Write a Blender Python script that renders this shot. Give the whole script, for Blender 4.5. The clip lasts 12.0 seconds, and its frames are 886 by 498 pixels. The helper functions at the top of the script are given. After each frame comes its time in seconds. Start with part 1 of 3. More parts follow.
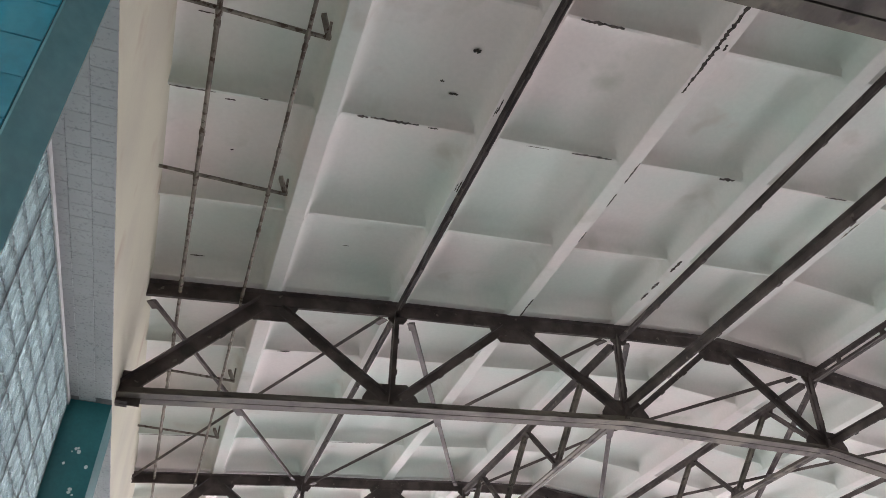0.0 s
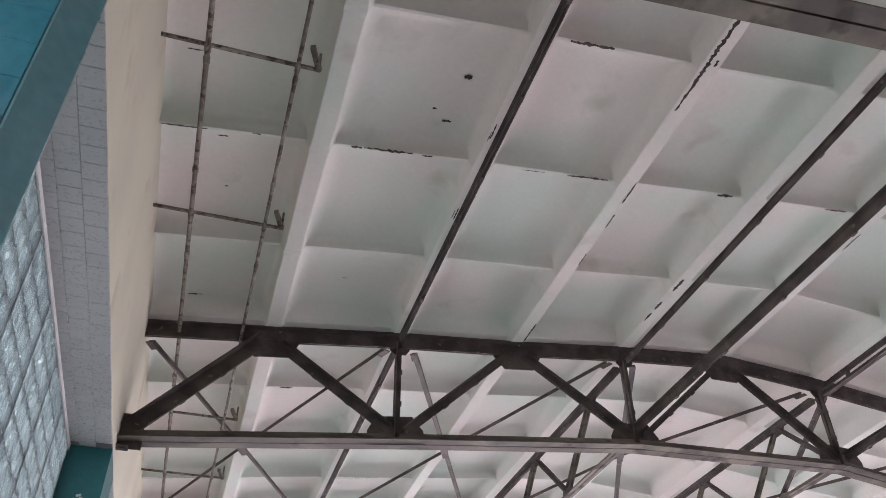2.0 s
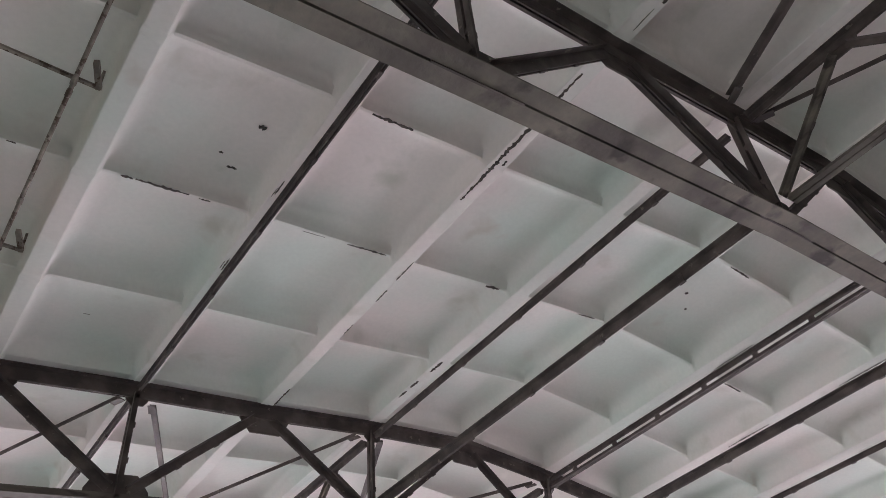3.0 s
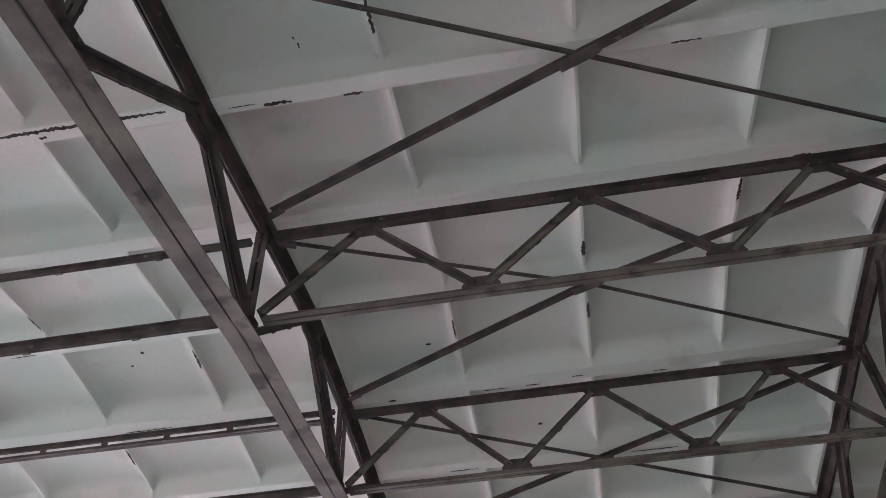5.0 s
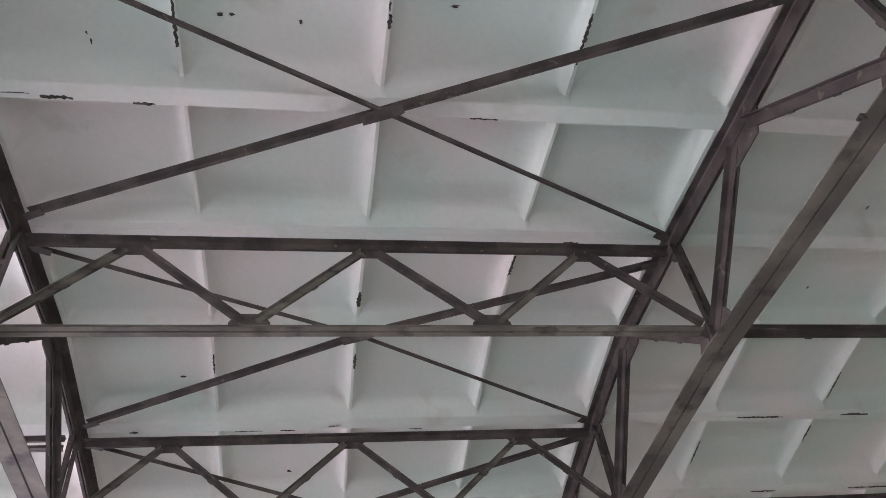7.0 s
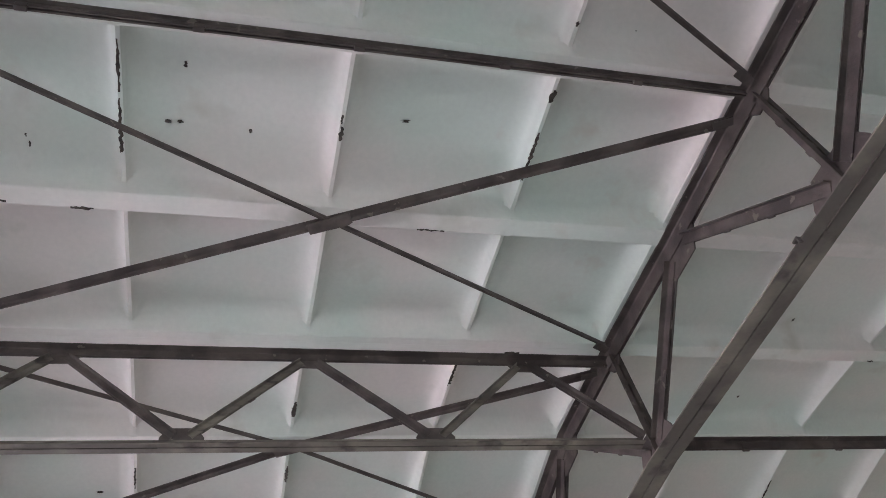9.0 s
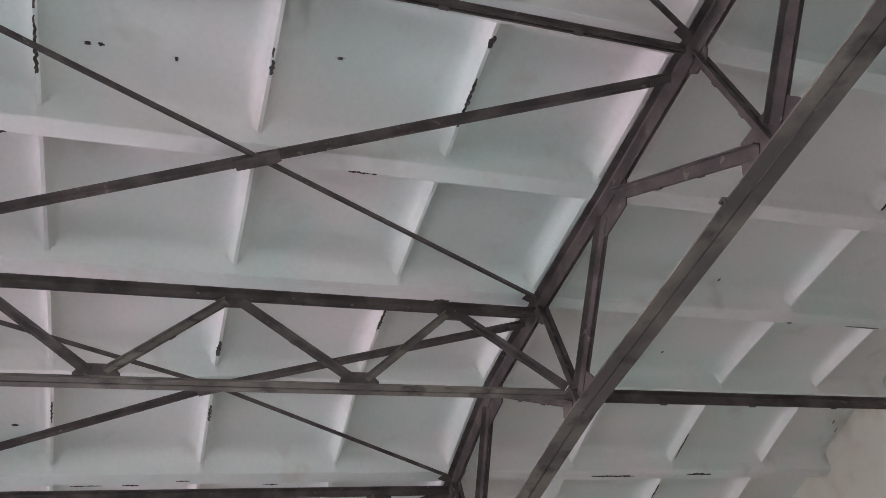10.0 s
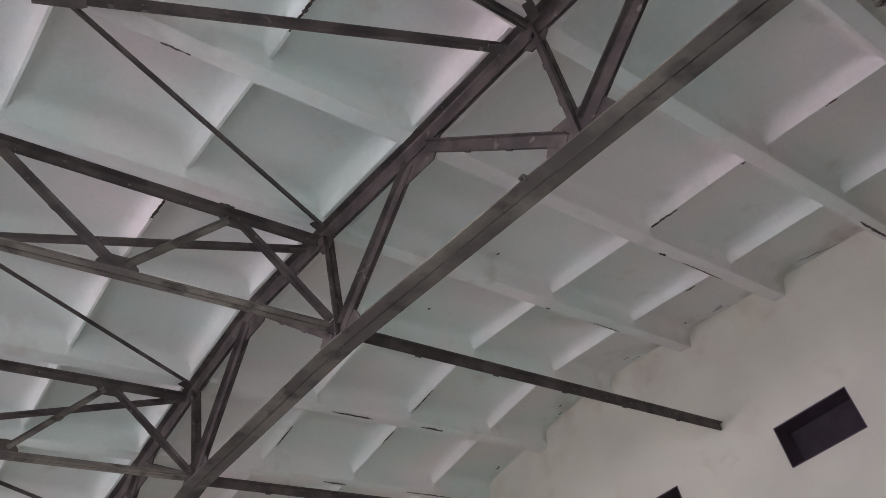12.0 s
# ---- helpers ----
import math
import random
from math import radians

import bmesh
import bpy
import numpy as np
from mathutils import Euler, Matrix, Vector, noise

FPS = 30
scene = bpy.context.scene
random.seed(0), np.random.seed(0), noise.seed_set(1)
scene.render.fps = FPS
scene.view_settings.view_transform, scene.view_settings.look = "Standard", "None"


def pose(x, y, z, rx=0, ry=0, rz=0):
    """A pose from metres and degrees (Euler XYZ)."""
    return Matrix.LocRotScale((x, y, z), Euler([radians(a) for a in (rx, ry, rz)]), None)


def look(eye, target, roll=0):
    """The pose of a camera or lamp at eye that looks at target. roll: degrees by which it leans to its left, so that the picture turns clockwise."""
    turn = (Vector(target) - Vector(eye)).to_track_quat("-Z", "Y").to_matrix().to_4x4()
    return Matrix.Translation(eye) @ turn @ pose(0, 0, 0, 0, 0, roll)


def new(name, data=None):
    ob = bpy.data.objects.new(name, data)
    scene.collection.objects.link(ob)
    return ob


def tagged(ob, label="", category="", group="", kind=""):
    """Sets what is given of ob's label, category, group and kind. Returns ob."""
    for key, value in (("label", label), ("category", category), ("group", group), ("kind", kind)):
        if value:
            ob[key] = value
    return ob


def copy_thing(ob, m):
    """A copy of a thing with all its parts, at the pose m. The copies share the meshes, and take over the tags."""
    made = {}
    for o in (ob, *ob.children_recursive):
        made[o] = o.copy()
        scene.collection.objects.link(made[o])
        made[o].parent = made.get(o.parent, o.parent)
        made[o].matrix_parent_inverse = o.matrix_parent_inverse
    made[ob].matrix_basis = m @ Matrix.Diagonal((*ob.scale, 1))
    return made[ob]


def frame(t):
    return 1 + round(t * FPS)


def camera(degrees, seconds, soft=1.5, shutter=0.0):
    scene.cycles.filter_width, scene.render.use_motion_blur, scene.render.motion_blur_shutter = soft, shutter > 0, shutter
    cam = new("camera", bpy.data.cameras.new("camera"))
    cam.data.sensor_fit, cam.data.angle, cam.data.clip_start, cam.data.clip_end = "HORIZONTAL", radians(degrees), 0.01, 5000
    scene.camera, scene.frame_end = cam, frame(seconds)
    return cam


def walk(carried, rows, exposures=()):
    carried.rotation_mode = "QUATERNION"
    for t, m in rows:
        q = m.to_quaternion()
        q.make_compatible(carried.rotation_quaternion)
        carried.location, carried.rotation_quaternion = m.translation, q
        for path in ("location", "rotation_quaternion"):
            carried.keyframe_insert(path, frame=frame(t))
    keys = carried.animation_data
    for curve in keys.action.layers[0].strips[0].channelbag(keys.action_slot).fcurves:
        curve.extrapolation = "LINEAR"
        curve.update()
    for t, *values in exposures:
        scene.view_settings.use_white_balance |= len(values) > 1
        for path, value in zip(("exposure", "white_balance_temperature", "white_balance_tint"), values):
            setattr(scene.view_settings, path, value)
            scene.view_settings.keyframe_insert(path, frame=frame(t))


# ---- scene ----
cam = camera(56.92, 12.0, soft=0.55, shutter=0.0)
PATH = [
    (0, (0.992, -2.157, 1.372), (1.4727, -0.6276, 2.5684), 1.84),
    (0.5, (1.011, -2.179, 1.373), (1.4364, -0.6127, 2.5410), 1.22),
    (1, (1.009, -2.171, 1.383), (1.4076, -0.5958, 2.5490), 0.72),
    (1.5, (0.995, -2.127, 1.370), (1.3960, -0.5776, 2.5697), 0.37),
    (2, (1.030, -2.101, 1.399), (1.4945, -0.6136, 2.6526), -0.46),
    (2.5, (1.062, -2.088, 1.518), (1.7051, -0.7181, 2.8252), -1.81),
    (3, (1.003, -2.006, 1.593), (1.9389, -0.8497, 2.9295), -5.62),
    (3.2, (1.038, -2.017, 1.701), (2.0825, -0.9505, 3.0322), -5.75),
    (4.8, (0.988, -2.373, 1.465), (2.4033, -2.0852, 2.8491), -3.10),
    (5, (0.967, -2.370, 1.405), (2.3750, -2.1808, 2.8122), -2.50),
    (5.5, (0.985, -2.348, 1.447), (2.3637, -2.4245, 2.8934), -2.67),
    (6, (0.949, -2.341, 1.482), (2.3308, -2.6205, 2.9002), -6.39),
    (6.5, (0.948, -2.400, 1.456), (2.3196, -2.7573, 2.8674), -8.79),
    (6.7, (0.958, -2.406, 1.443), (2.3223, -2.7578, 2.8620), -9.07),
    (8.3, (0.971, -2.251, 1.560), (2.1313, -2.6567, 3.1382), -13.59),
    (8.5, (0.953, -2.229, 1.542), (2.0864, -2.6624, 3.1316), -14.46),
    (9, (0.939, -2.212, 1.600), (2.0689, -2.7341, 3.1653), -16.54),
    (9.5, (0.921, -2.309, 1.629), (2.0844, -2.8982, 3.1451), -16.93),
    (10, (0.968, -2.354, 1.629), (2.1666, -3.0107, 3.0896), -16.81),
    (10.5, (0.970, -2.385, 1.616), (2.1992, -3.1621, 2.9888), -16.75),
    (11, (1.039, -2.341, 1.645), (2.2372, -3.2718, 2.9488), -17.14),
    (11.5, (1.073, -2.349, 1.681), (2.2188, -3.3638, 2.9690), -15.78),
    (12, (1.057, -2.391, 1.620), (2.1324, -3.5146, 2.8771), -14.21),
]
EXPOSURE = [(0.0, 0.1, 6530, 9), (1.0, 0.11, 6420, 13), (2.0, 0.11, 6480, 15.5), (2.5, 0.06, 6560, 16.5), (3.2, 0.02, 6420, 14), (4.8, 0.15, 6320, 13.5), (5.2, 0.1, 6270, 13), (5.5, 0.08, 6270, 13), (6.0, 0.76, 6200, 16), (6.5, 0.82, 6200, 16), (8.5, 0.86, 6250, 14.5), (10.5, 0.83, 6180, 17.5), (12.0, 0.79, 6180, 17)]
walk(cam, [(t, look(eye, target, roll)) for t, eye, target, roll in PATH], EXPOSURE)
W_WEST, W_EAST, W_NORTH = 1470.0, 640.0, 1040.0

# ---- light ----
world = bpy.data.worlds.new("sky")
scene.world = world
world.use_nodes = True
wn, wl = world.node_tree.nodes, world.node_tree.links
sky = wn.new("ShaderNodeTexSky")
sky.sky_type, sky.sun_disc = "NISHITA", False
sky.sun_elevation, sky.sun_rotation = radians(40), radians(200)
wn["Background"].inputs["Strength"].default_value = 0.12
wl.new(sky.outputs["Color"], wn["Background"].inputs["Color"])


def window_light(name, x, turn, watts, colour, y=3.0, length=29.0):
    data = bpy.data.lights.new(name, "AREA")
    data.shape, data.size, data.size_y = "RECTANGLE", length, 3.6
    data.energy, data.color = watts, colour
    ob = new(name, data)
    ob.matrix_world = Matrix.Translation((x, y, 2.9)) @ Euler((radians(90), 0, radians(turn))).to_matrix().to_4x4()
    return ob


west = window_light("daylight_west", -1.3, -90, W_WEST, (1.0, 0.985, 0.925), 5.4, 24.6)
window_light("daylight_east", 16.3, 90, W_EAST, (1.0, 0.88, 0.985), 9.0, 18.0)
north = window_light("daylight_north", 7.5, 180, W_NORTH, (1.0, 0.89, 0.965), 19.3, 13.0)
north.data.size_y = 5.0
west.data.size_y, west.location.z = 7.0, 4.5

# ---- measures of the hall ----
Y_SOUTH, Y_NORTH, X_EAST, X_WEST = -11.8, 18.0, 15.0, 0.165
BAYS = (-12, -6, 0, 6, 12)
TRUSS_Y = (-6, 0, 6, 12)
NODE_X = [1.5 * i for i in range(11)]
TOP_Z = [6.30, 6.475, 6.66, 6.81, 6.995, 7.13, 7.0, 6.81, 6.66, 6.475, 6.30]
BOT_X, BOT_Z = [0.15, 3, 6, 9, 12, 14.85], [5.06, 5.41, 5.747, 5.845, 5.41, 5.06]
HEAD, RIB = 4.84, 0.073


def zt(x):
    return float(np.interp(x, NODE_X, TOP_Z))


def zb(x):
    return float(np.interp(x, BOT_X, BOT_Z))


# ---- materials ----
def material(name, base, second, scale=3.0, fine=60.0, rough=0.6, bump=0.15, metal=0.0, low=0.42, high=0.62, spots=None, spot_scale=9.0, spot_cut=0.66, spot_soft=0.03, grain_dark=0.82, stretch=(1, 1, 1), vary=0.0):
    """Two colours mixed by a broad noise, broken up by a fine one, with optional worn spots and relief."""
    m = bpy.data.materials.new(name)
    m.use_nodes = True
    n, l = m.node_tree.nodes, m.node_tree.links
    bsdf = n["Principled BSDF"]
    geo = n.new("ShaderNodeNewGeometry")
    mapping = n.new("ShaderNodeMapping")
    mapping.inputs["Scale"].default_value = stretch
    l.new(geo.outputs["Position"], mapping.inputs["Vector"])

    def noise_of(s, detail=5.0):
        t = n.new("ShaderNodeTexNoise")
        t.inputs["Scale"].default_value, t.inputs["Detail"].default_value = s, detail
        l.new(mapping.outputs["Vector"], t.inputs["Vector"])
        return t.outputs["Fac"]

    def ramp(source, a, b):
        r = n.new("ShaderNodeMapRange")
        r.inputs["From Min"].default_value, r.inputs["From Max"].default_value = a, b
        l.new(source, r.inputs["Value"])
        return r.outputs["Result"]

    def mixed(fac, a, b):
        x = n.new("ShaderNodeMix")
        x.data_type = "RGBA"
        l.new(fac, x.inputs["Factor"])
        for socket, v in ((x.inputs["A"], a), (x.inputs["B"], b)):
            if isinstance(v, tuple):
                socket.default_value = (*v, 1)
            else:
                l.new(v, socket)
        return x.outputs["Result"]

    broad, grain = noise_of(scale), noise_of(fine, 8.0)
    colour = mixed(ramp(broad, low, high), base, second)
    speck = mixed(ramp(grain, 0.3, 0.75), (grain_dark,) * 3, (1.0, 1.0, 1.0))
    times = n.new("ShaderNodeMix")
    times.data_type, times.blend_type = "RGBA", "MULTIPLY"
    times.inputs["Factor"].default_value = 1.0
    l.new(colour, times.inputs["A"])
    l.new(speck, times.inputs["B"])
    colour = times.outputs["Result"]
    if spots:
        colour = mixed(ramp(noise_of(spot_scale, 9.0), spot_cut, spot_cut + spot_soft), colour, spots)
    if vary:
        info, hsv = n.new("ShaderNodeObjectInfo"), n.new("ShaderNodeHueSaturation")
        r = n.new("ShaderNodeMapRange")
        r.inputs["To Min"].default_value, r.inputs["To Max"].default_value = 1 - vary, 1 + vary
        l.new(info.outputs["Random"], r.inputs["Value"])
        l.new(r.outputs["Result"], hsv.inputs["Value"])
        l.new(colour, hsv.inputs["Color"])
        colour = hsv.outputs["Color"]
    l.new(colour, bsdf.inputs["Base Color"])
    bsdf.inputs["Metallic"].default_value = metal
    rr = n.new("ShaderNodeMapRange")
    rr.inputs["To Min"].default_value, rr.inputs["To Max"].default_value = max(rough - 0.12, 0.03), min(rough + 0.12, 1)
    l.new(grain, rr.inputs["Value"])
    l.new(rr.outputs["Result"], bsdf.inputs["Roughness"])
    b = n.new("ShaderNodeBump")
    b.inputs["Strength"].default_value, b.inputs["Distance"].default_value = bump, 0.01
    l.new(grain, b.inputs["Height"])
    l.new(b.outputs["Normal"], bsdf.inputs["Normal"])
    return m


def glass(name, colour, rough):
    m = bpy.data.materials.new(name)
    m.use_nodes = True
    b = m.node_tree.nodes["Principled BSDF"]
    b.inputs["Base Color"].default_value = (*colour, 1)
    b.inputs["Transmission Weight"].default_value = 1.0
    b.inputs["Roughness"].default_value, b.inputs["IOR"].default_value = rough, 1.45
    return m


WHITEWASH = material("whitewash", (0.80, 0.735, 0.705), (0.675, 0.735, 0.68), scale=0.62, fine=22, rough=0.9, bump=0.10, grain_dark=0.94, low=0.38, high=0.64, spots=(0.60, 0.575, 0.52), spot_scale=1.9, spot_cut=0.62, spot_soft=0.14)
CREAM = material("cream_paint", (0.59, 0.578, 0.46), (0.54, 0.525, 0.43), scale=0.8, fine=30, rough=0.85, bump=0.06, grain_dark=0.95, spots=(0.47, 0.405, 0.32), spot_scale=1.7, spot_cut=0.60, spot_soft=0.16)


def damp(mat, axis, start, full, stain, scale, low, high):
    """Brown damp stains that begin at one place along an axis and grow denser, broken up by noise."""
    n, l = mat.node_tree.nodes, mat.node_tree.links
    socket = n["Principled BSDF"].inputs["Base Color"]
    under = socket.links[0].from_socket
    geo, xyz, spread, cloud, edge, times, mix = (n.new("ShaderNode" + k) for k in ("NewGeometry", "SeparateXYZ", "MapRange", "TexNoise", "MapRange", "Math", "Mix"))
    l.new(geo.outputs["Position"], xyz.inputs["Vector"])
    l.new(xyz.outputs[axis], spread.inputs["Value"])
    spread.inputs["From Min"].default_value, spread.inputs["From Max"].default_value = start, full
    l.new(geo.outputs["Position"], cloud.inputs["Vector"])
    cloud.inputs["Scale"].default_value, cloud.inputs["Detail"].default_value = scale, 6.0
    l.new(cloud.outputs["Fac"], edge.inputs["Value"])
    edge.inputs["From Min"].default_value, edge.inputs["From Max"].default_value = low, high
    times.operation = "MULTIPLY"
    l.new(spread.outputs["Result"], times.inputs[0])
    l.new(edge.outputs["Result"], times.inputs[1])
    mix.data_type = "RGBA"
    mix.inputs["B"].default_value = (*stain, 1)
    l.new(times.outputs["Value"], mix.inputs["Factor"])
    l.new(under, mix.inputs["A"])
    l.new(mix.outputs["Result"], socket)


damp(WHITEWASH, "Y", -11.3, -11.85, (0.40, 0.33, 0.255), 1.9, 0.47, 0.70)
CREAM_SOUTH = material("cream_paint_with_damp", (0.575, 0.56, 0.468), (0.52, 0.503, 0.43), scale=0.8, fine=30, rough=0.85, bump=0.06, grain_dark=0.95, spots=(0.49, 0.43, 0.35), spot_scale=1.7, spot_cut=0.60, spot_soft=0.16)
damp(CREAM_SOUTH, "Z", 6.55, 7.2, (0.40, 0.34, 0.27), 1.7, 0.47, 0.76)
STEEL = material("dark_brown_steel_paint", (0.056, 0.042, 0.040), (0.115, 0.09, 0.081), scale=4, fine=45, rough=0.62, bump=0.3, spots=(0.17, 0.142, 0.12), spot_scale=11, spot_cut=0.665)
STEEL_WORN = material("worn_grey_brown_steel", (0.118, 0.099, 0.086), (0.235, 0.204, 0.168), scale=3.2, fine=40, rough=0.7, bump=0.35, spots=(0.055, 0.044, 0.04), spot_scale=6, spot_cut=0.56, spot_soft=0.10, stretch=(0.5, 0.5, 2.0))
RUST = material("rusty_pipe", (0.17, 0.145, 0.12), (0.30, 0.27, 0.23), scale=9, fine=60, rough=0.8, bump=0.5, spots=(0.07, 0.045, 0.03), spot_scale=16, spot_cut=0.55)
CONCRETE = material("bare_dark_concrete", (0.04, 0.032, 0.028), (0.10, 0.083, 0.07), scale=14, fine=90, rough=0.95, bump=0.6)
TEAL = material("teal_glazed_tile", (0.018, 0.225, 0.325), (0.028, 0.28, 0.385), scale=2.5, fine=25, rough=0.09, bump=0.06, vary=0.07)
TEAL.node_tree.nodes["Principled BSDF"].inputs["Coat Weight"].default_value = 1.0
TEAL.node_tree.nodes["Principled BSDF"].inputs["Coat IOR"].default_value = 1.8
TEAL_GROUT = material("teal_grout", (0.008, 0.05, 0.07), (0.014, 0.08, 0.11), scale=8, fine=70, rough=0.8)
# paler base colour stands in for the reflection on the cut corner
TEAL_SHEEN = material("teal_glaze_with_painted_sheen", (0.135, 0.345, 0.41), (0.18, 0.40, 0.465), scale=2.0, fine=18, rough=0.14, bump=0.04)
TEAL_SHEEN.node_tree.nodes["Principled BSDF"].inputs["Coat Weight"].default_value = 1.0
TEAL_PAINT = material("teal_paint", (0.018, 0.135, 0.155), (0.026, 0.165, 0.185), scale=2.0, fine=30, rough=0.42, bump=0.12)
TILE_WHITE = material("white_glazed_tile", (0.41, 0.41, 0.42), (0.365, 0.37, 0.38), scale=1.0, fine=45, rough=0.3, bump=0.02, grain_dark=0.93, vary=0.03)
GROUT = material("grey_grout", (0.13, 0.13, 0.135), (0.22, 0.22, 0.225), scale=8, fine=70, rough=0.9)
MORTAR = material("dark_mortar", (0.10, 0.11, 0.125), (0.17, 0.18, 0.195), scale=8, fine=70, rough=0.9)
PLASTIC_WHITE = material("white_frame_paint", (0.78, 0.78, 0.78), (0.68, 0.68, 0.68), scale=5, fine=50, rough=0.5)
# sleeve paler, back almost black: light and shade inside the duct put into colour
DARK_DUCT = material("dark_purple_duct", (0.075, 0.048, 0.068), (0.10, 0.068, 0.09), scale=5, fine=40, rough=0.7)
DARK_HOLE = material("duct_depth_shade", (0.02, 0.012, 0.018), (0.03, 0.02, 0.027), scale=5, fine=40, rough=0.8)
FLOOR = material("grey_green_floor_tile", (0.42, 0.45, 0.435), (0.50, 0.525, 0.51), scale=1.2, fine=20, rough=0.35)
FLAKE = material("white_paint_fleck", (0.7, 0.74, 0.74), (0.6, 0.66, 0.66), scale=20, fine=90, rough=0.6)
BLOCK_GLASS = glass("ribbed_block_glass", (0.66, 0.80, 0.85), 0.10)
bn, bl = BLOCK_GLASS.node_tree.nodes, BLOCK_GLASS.node_tree.links
milky, blend = bn.new("ShaderNodeBsdfTranslucent"), bn.new("ShaderNodeMixShader")
milky.inputs["Color"].default_value = (0.21, 0.255, 0.285, 1)
blend.inputs["Fac"].default_value = 0.30
bl.new(bn["Principled BSDF"].outputs["BSDF"], blend.inputs[1])
bl.new(milky.outputs["BSDF"], blend.inputs[2])
bl.new(blend.outputs["Shader"], bn["Material Output"].inputs["Surface"])
geo_node, wave, relief = bn.new("ShaderNodeNewGeometry"), bn.new("ShaderNodeTexNoise"), bn.new("ShaderNodeBump")
wave.inputs["Scale"].default_value, wave.inputs["Detail"].default_value = 14.0, 4.0
relief.inputs["Strength"].default_value, relief.inputs["Distance"].default_value = 0.9, 0.03
bl.new(geo_node.outputs["Position"], wave.inputs["Vector"])
bl.new(wave.outputs["Fac"], relief.inputs["Height"])
bl.new(relief.outputs["Normal"], bn["Principled BSDF"].inputs["Normal"])
bl.new(relief.outputs["Normal"], milky.inputs["Normal"])
PANE_GLASS = glass("clear_glass", (0.95, 0.97, 0.97), 0.02)


# ---- mesh helpers ----
def part(name, bm, mat, parent=None, label="", smooth=False):
    me = bpy.data.meshes.new(name)
    bmesh.ops.recalc_face_normals(bm, faces=bm.faces)
    bm.to_mesh(me)
    bm.free()
    me.materials.append(mat)
    if smooth:
        me.shade_smooth()
    ob = new(name, me)
    ob.parent = parent
    if label:
        ob["label"] = label
    return ob


def base(name, place, label, category, group="", kind=""):
    ob = new(name)
    ob.location = place
    ob.empty_display_size = 0.1
    return tagged(ob, label, category, group, kind)


def box(bm, x0, x1, y0, y1, z0, z1, bevel=0.0):
    r = bmesh.ops.create_cube(bm, size=1.0, matrix=Matrix.LocRotScale(((x0 + x1) / 2, (y0 + y1) / 2, (z0 + z1) / 2), None, (x1 - x0, y1 - y0, z1 - z0)))
    if bevel:
        edges = {e for v in r["verts"] for e in v.link_edges}
        bmesh.ops.bevel(bm, geom=list(edges), offset=bevel, segments=1, affect="EDGES")


def prism(bm, p0, p1, a, b, poly):
    """A bar from p0 to p1 with the section poly, in the axes a and b."""
    rings = [[bm.verts.new(p + a * s + b * t) for s, t in poly] for p in (p0, p1)]
    k = len(poly)
    for i in range(k):
        bm.faces.new((rings[0][i], rings[0][(i + 1) % k], rings[1][(i + 1) % k], rings[1][i]))
    bm.faces.new(rings[0][::-1])
    bm.faces.new(rings[1])


def angles(bm, p0, p1, normal, w, f, t=0.009, gap=0.006, edge=1, sides=(1, -1)):
    """Rolled steel angles back to back along p0-p1: legs of height w across the bar, flanges f out along the normal."""
    p0, p1, nrm = Vector(p0), Vector(p1), Vector(normal).normalized()
    d = (p1 - p0).normalized()
    u = d.cross(nrm).normalized()
    if u.z < 0:
        u = -u
    u = u * edge
    r = t * 0.8
    for s in sides:
        poly = [(gap, -w / 2), (gap + t, -w / 2), (gap + t, w / 2 - t - r), (gap + t + r, w / 2 - t), (gap + f, w / 2 - t), (gap + f, w / 2), (gap, w / 2)]
        prism(bm, p0, p1, nrm * s, u, poly)


def paired(name, segments, normal, w, f, t, gap, edge, mat, parent, label=""):
    """Both angles of a member, each a part of its own."""
    for s in (1, -1):
        bm = bmesh.new()
        for p0, p1 in segments:
            angles(bm, p0, p1, normal, w, f, t, gap, edge, (s,))
        part(name, bm, mat, parent, label)


def spacer(c, along, normal, low, high, half, thick, parent):
    bm = bmesh.new()
    plate(bm, c, along, normal, [(-half, low), (half, low), (half, high), (-half, high)], thick)
    part("spacer_plate", bm, STEEL, parent)


def plate(bm, centre, along, normal, outline, thick=0.012):
    """A flat plate with the given outline (along, up), centred in its thickness."""
    c, a, nrm = Vector(centre), Vector(along).normalized(), Vector(normal).normalized()
    u = a.cross(nrm)
    if u.z < 0:
        u = -u
    prism(bm, c - nrm * thick / 2, c + nrm * thick / 2, a, u, outline)


def tube(bm, p0, p1, r, n=10):
    p0, p1 = Vector(p0), Vector(p1)
    d = (p1 - p0).normalized()
    a = d.orthogonal().normalized()
    b = d.cross(a)
    prism(bm, p0, p1, a, b, [(r * math.cos(2 * math.pi * i / n), r * math.sin(2 * math.pi * i / n)) for i in range(n)])


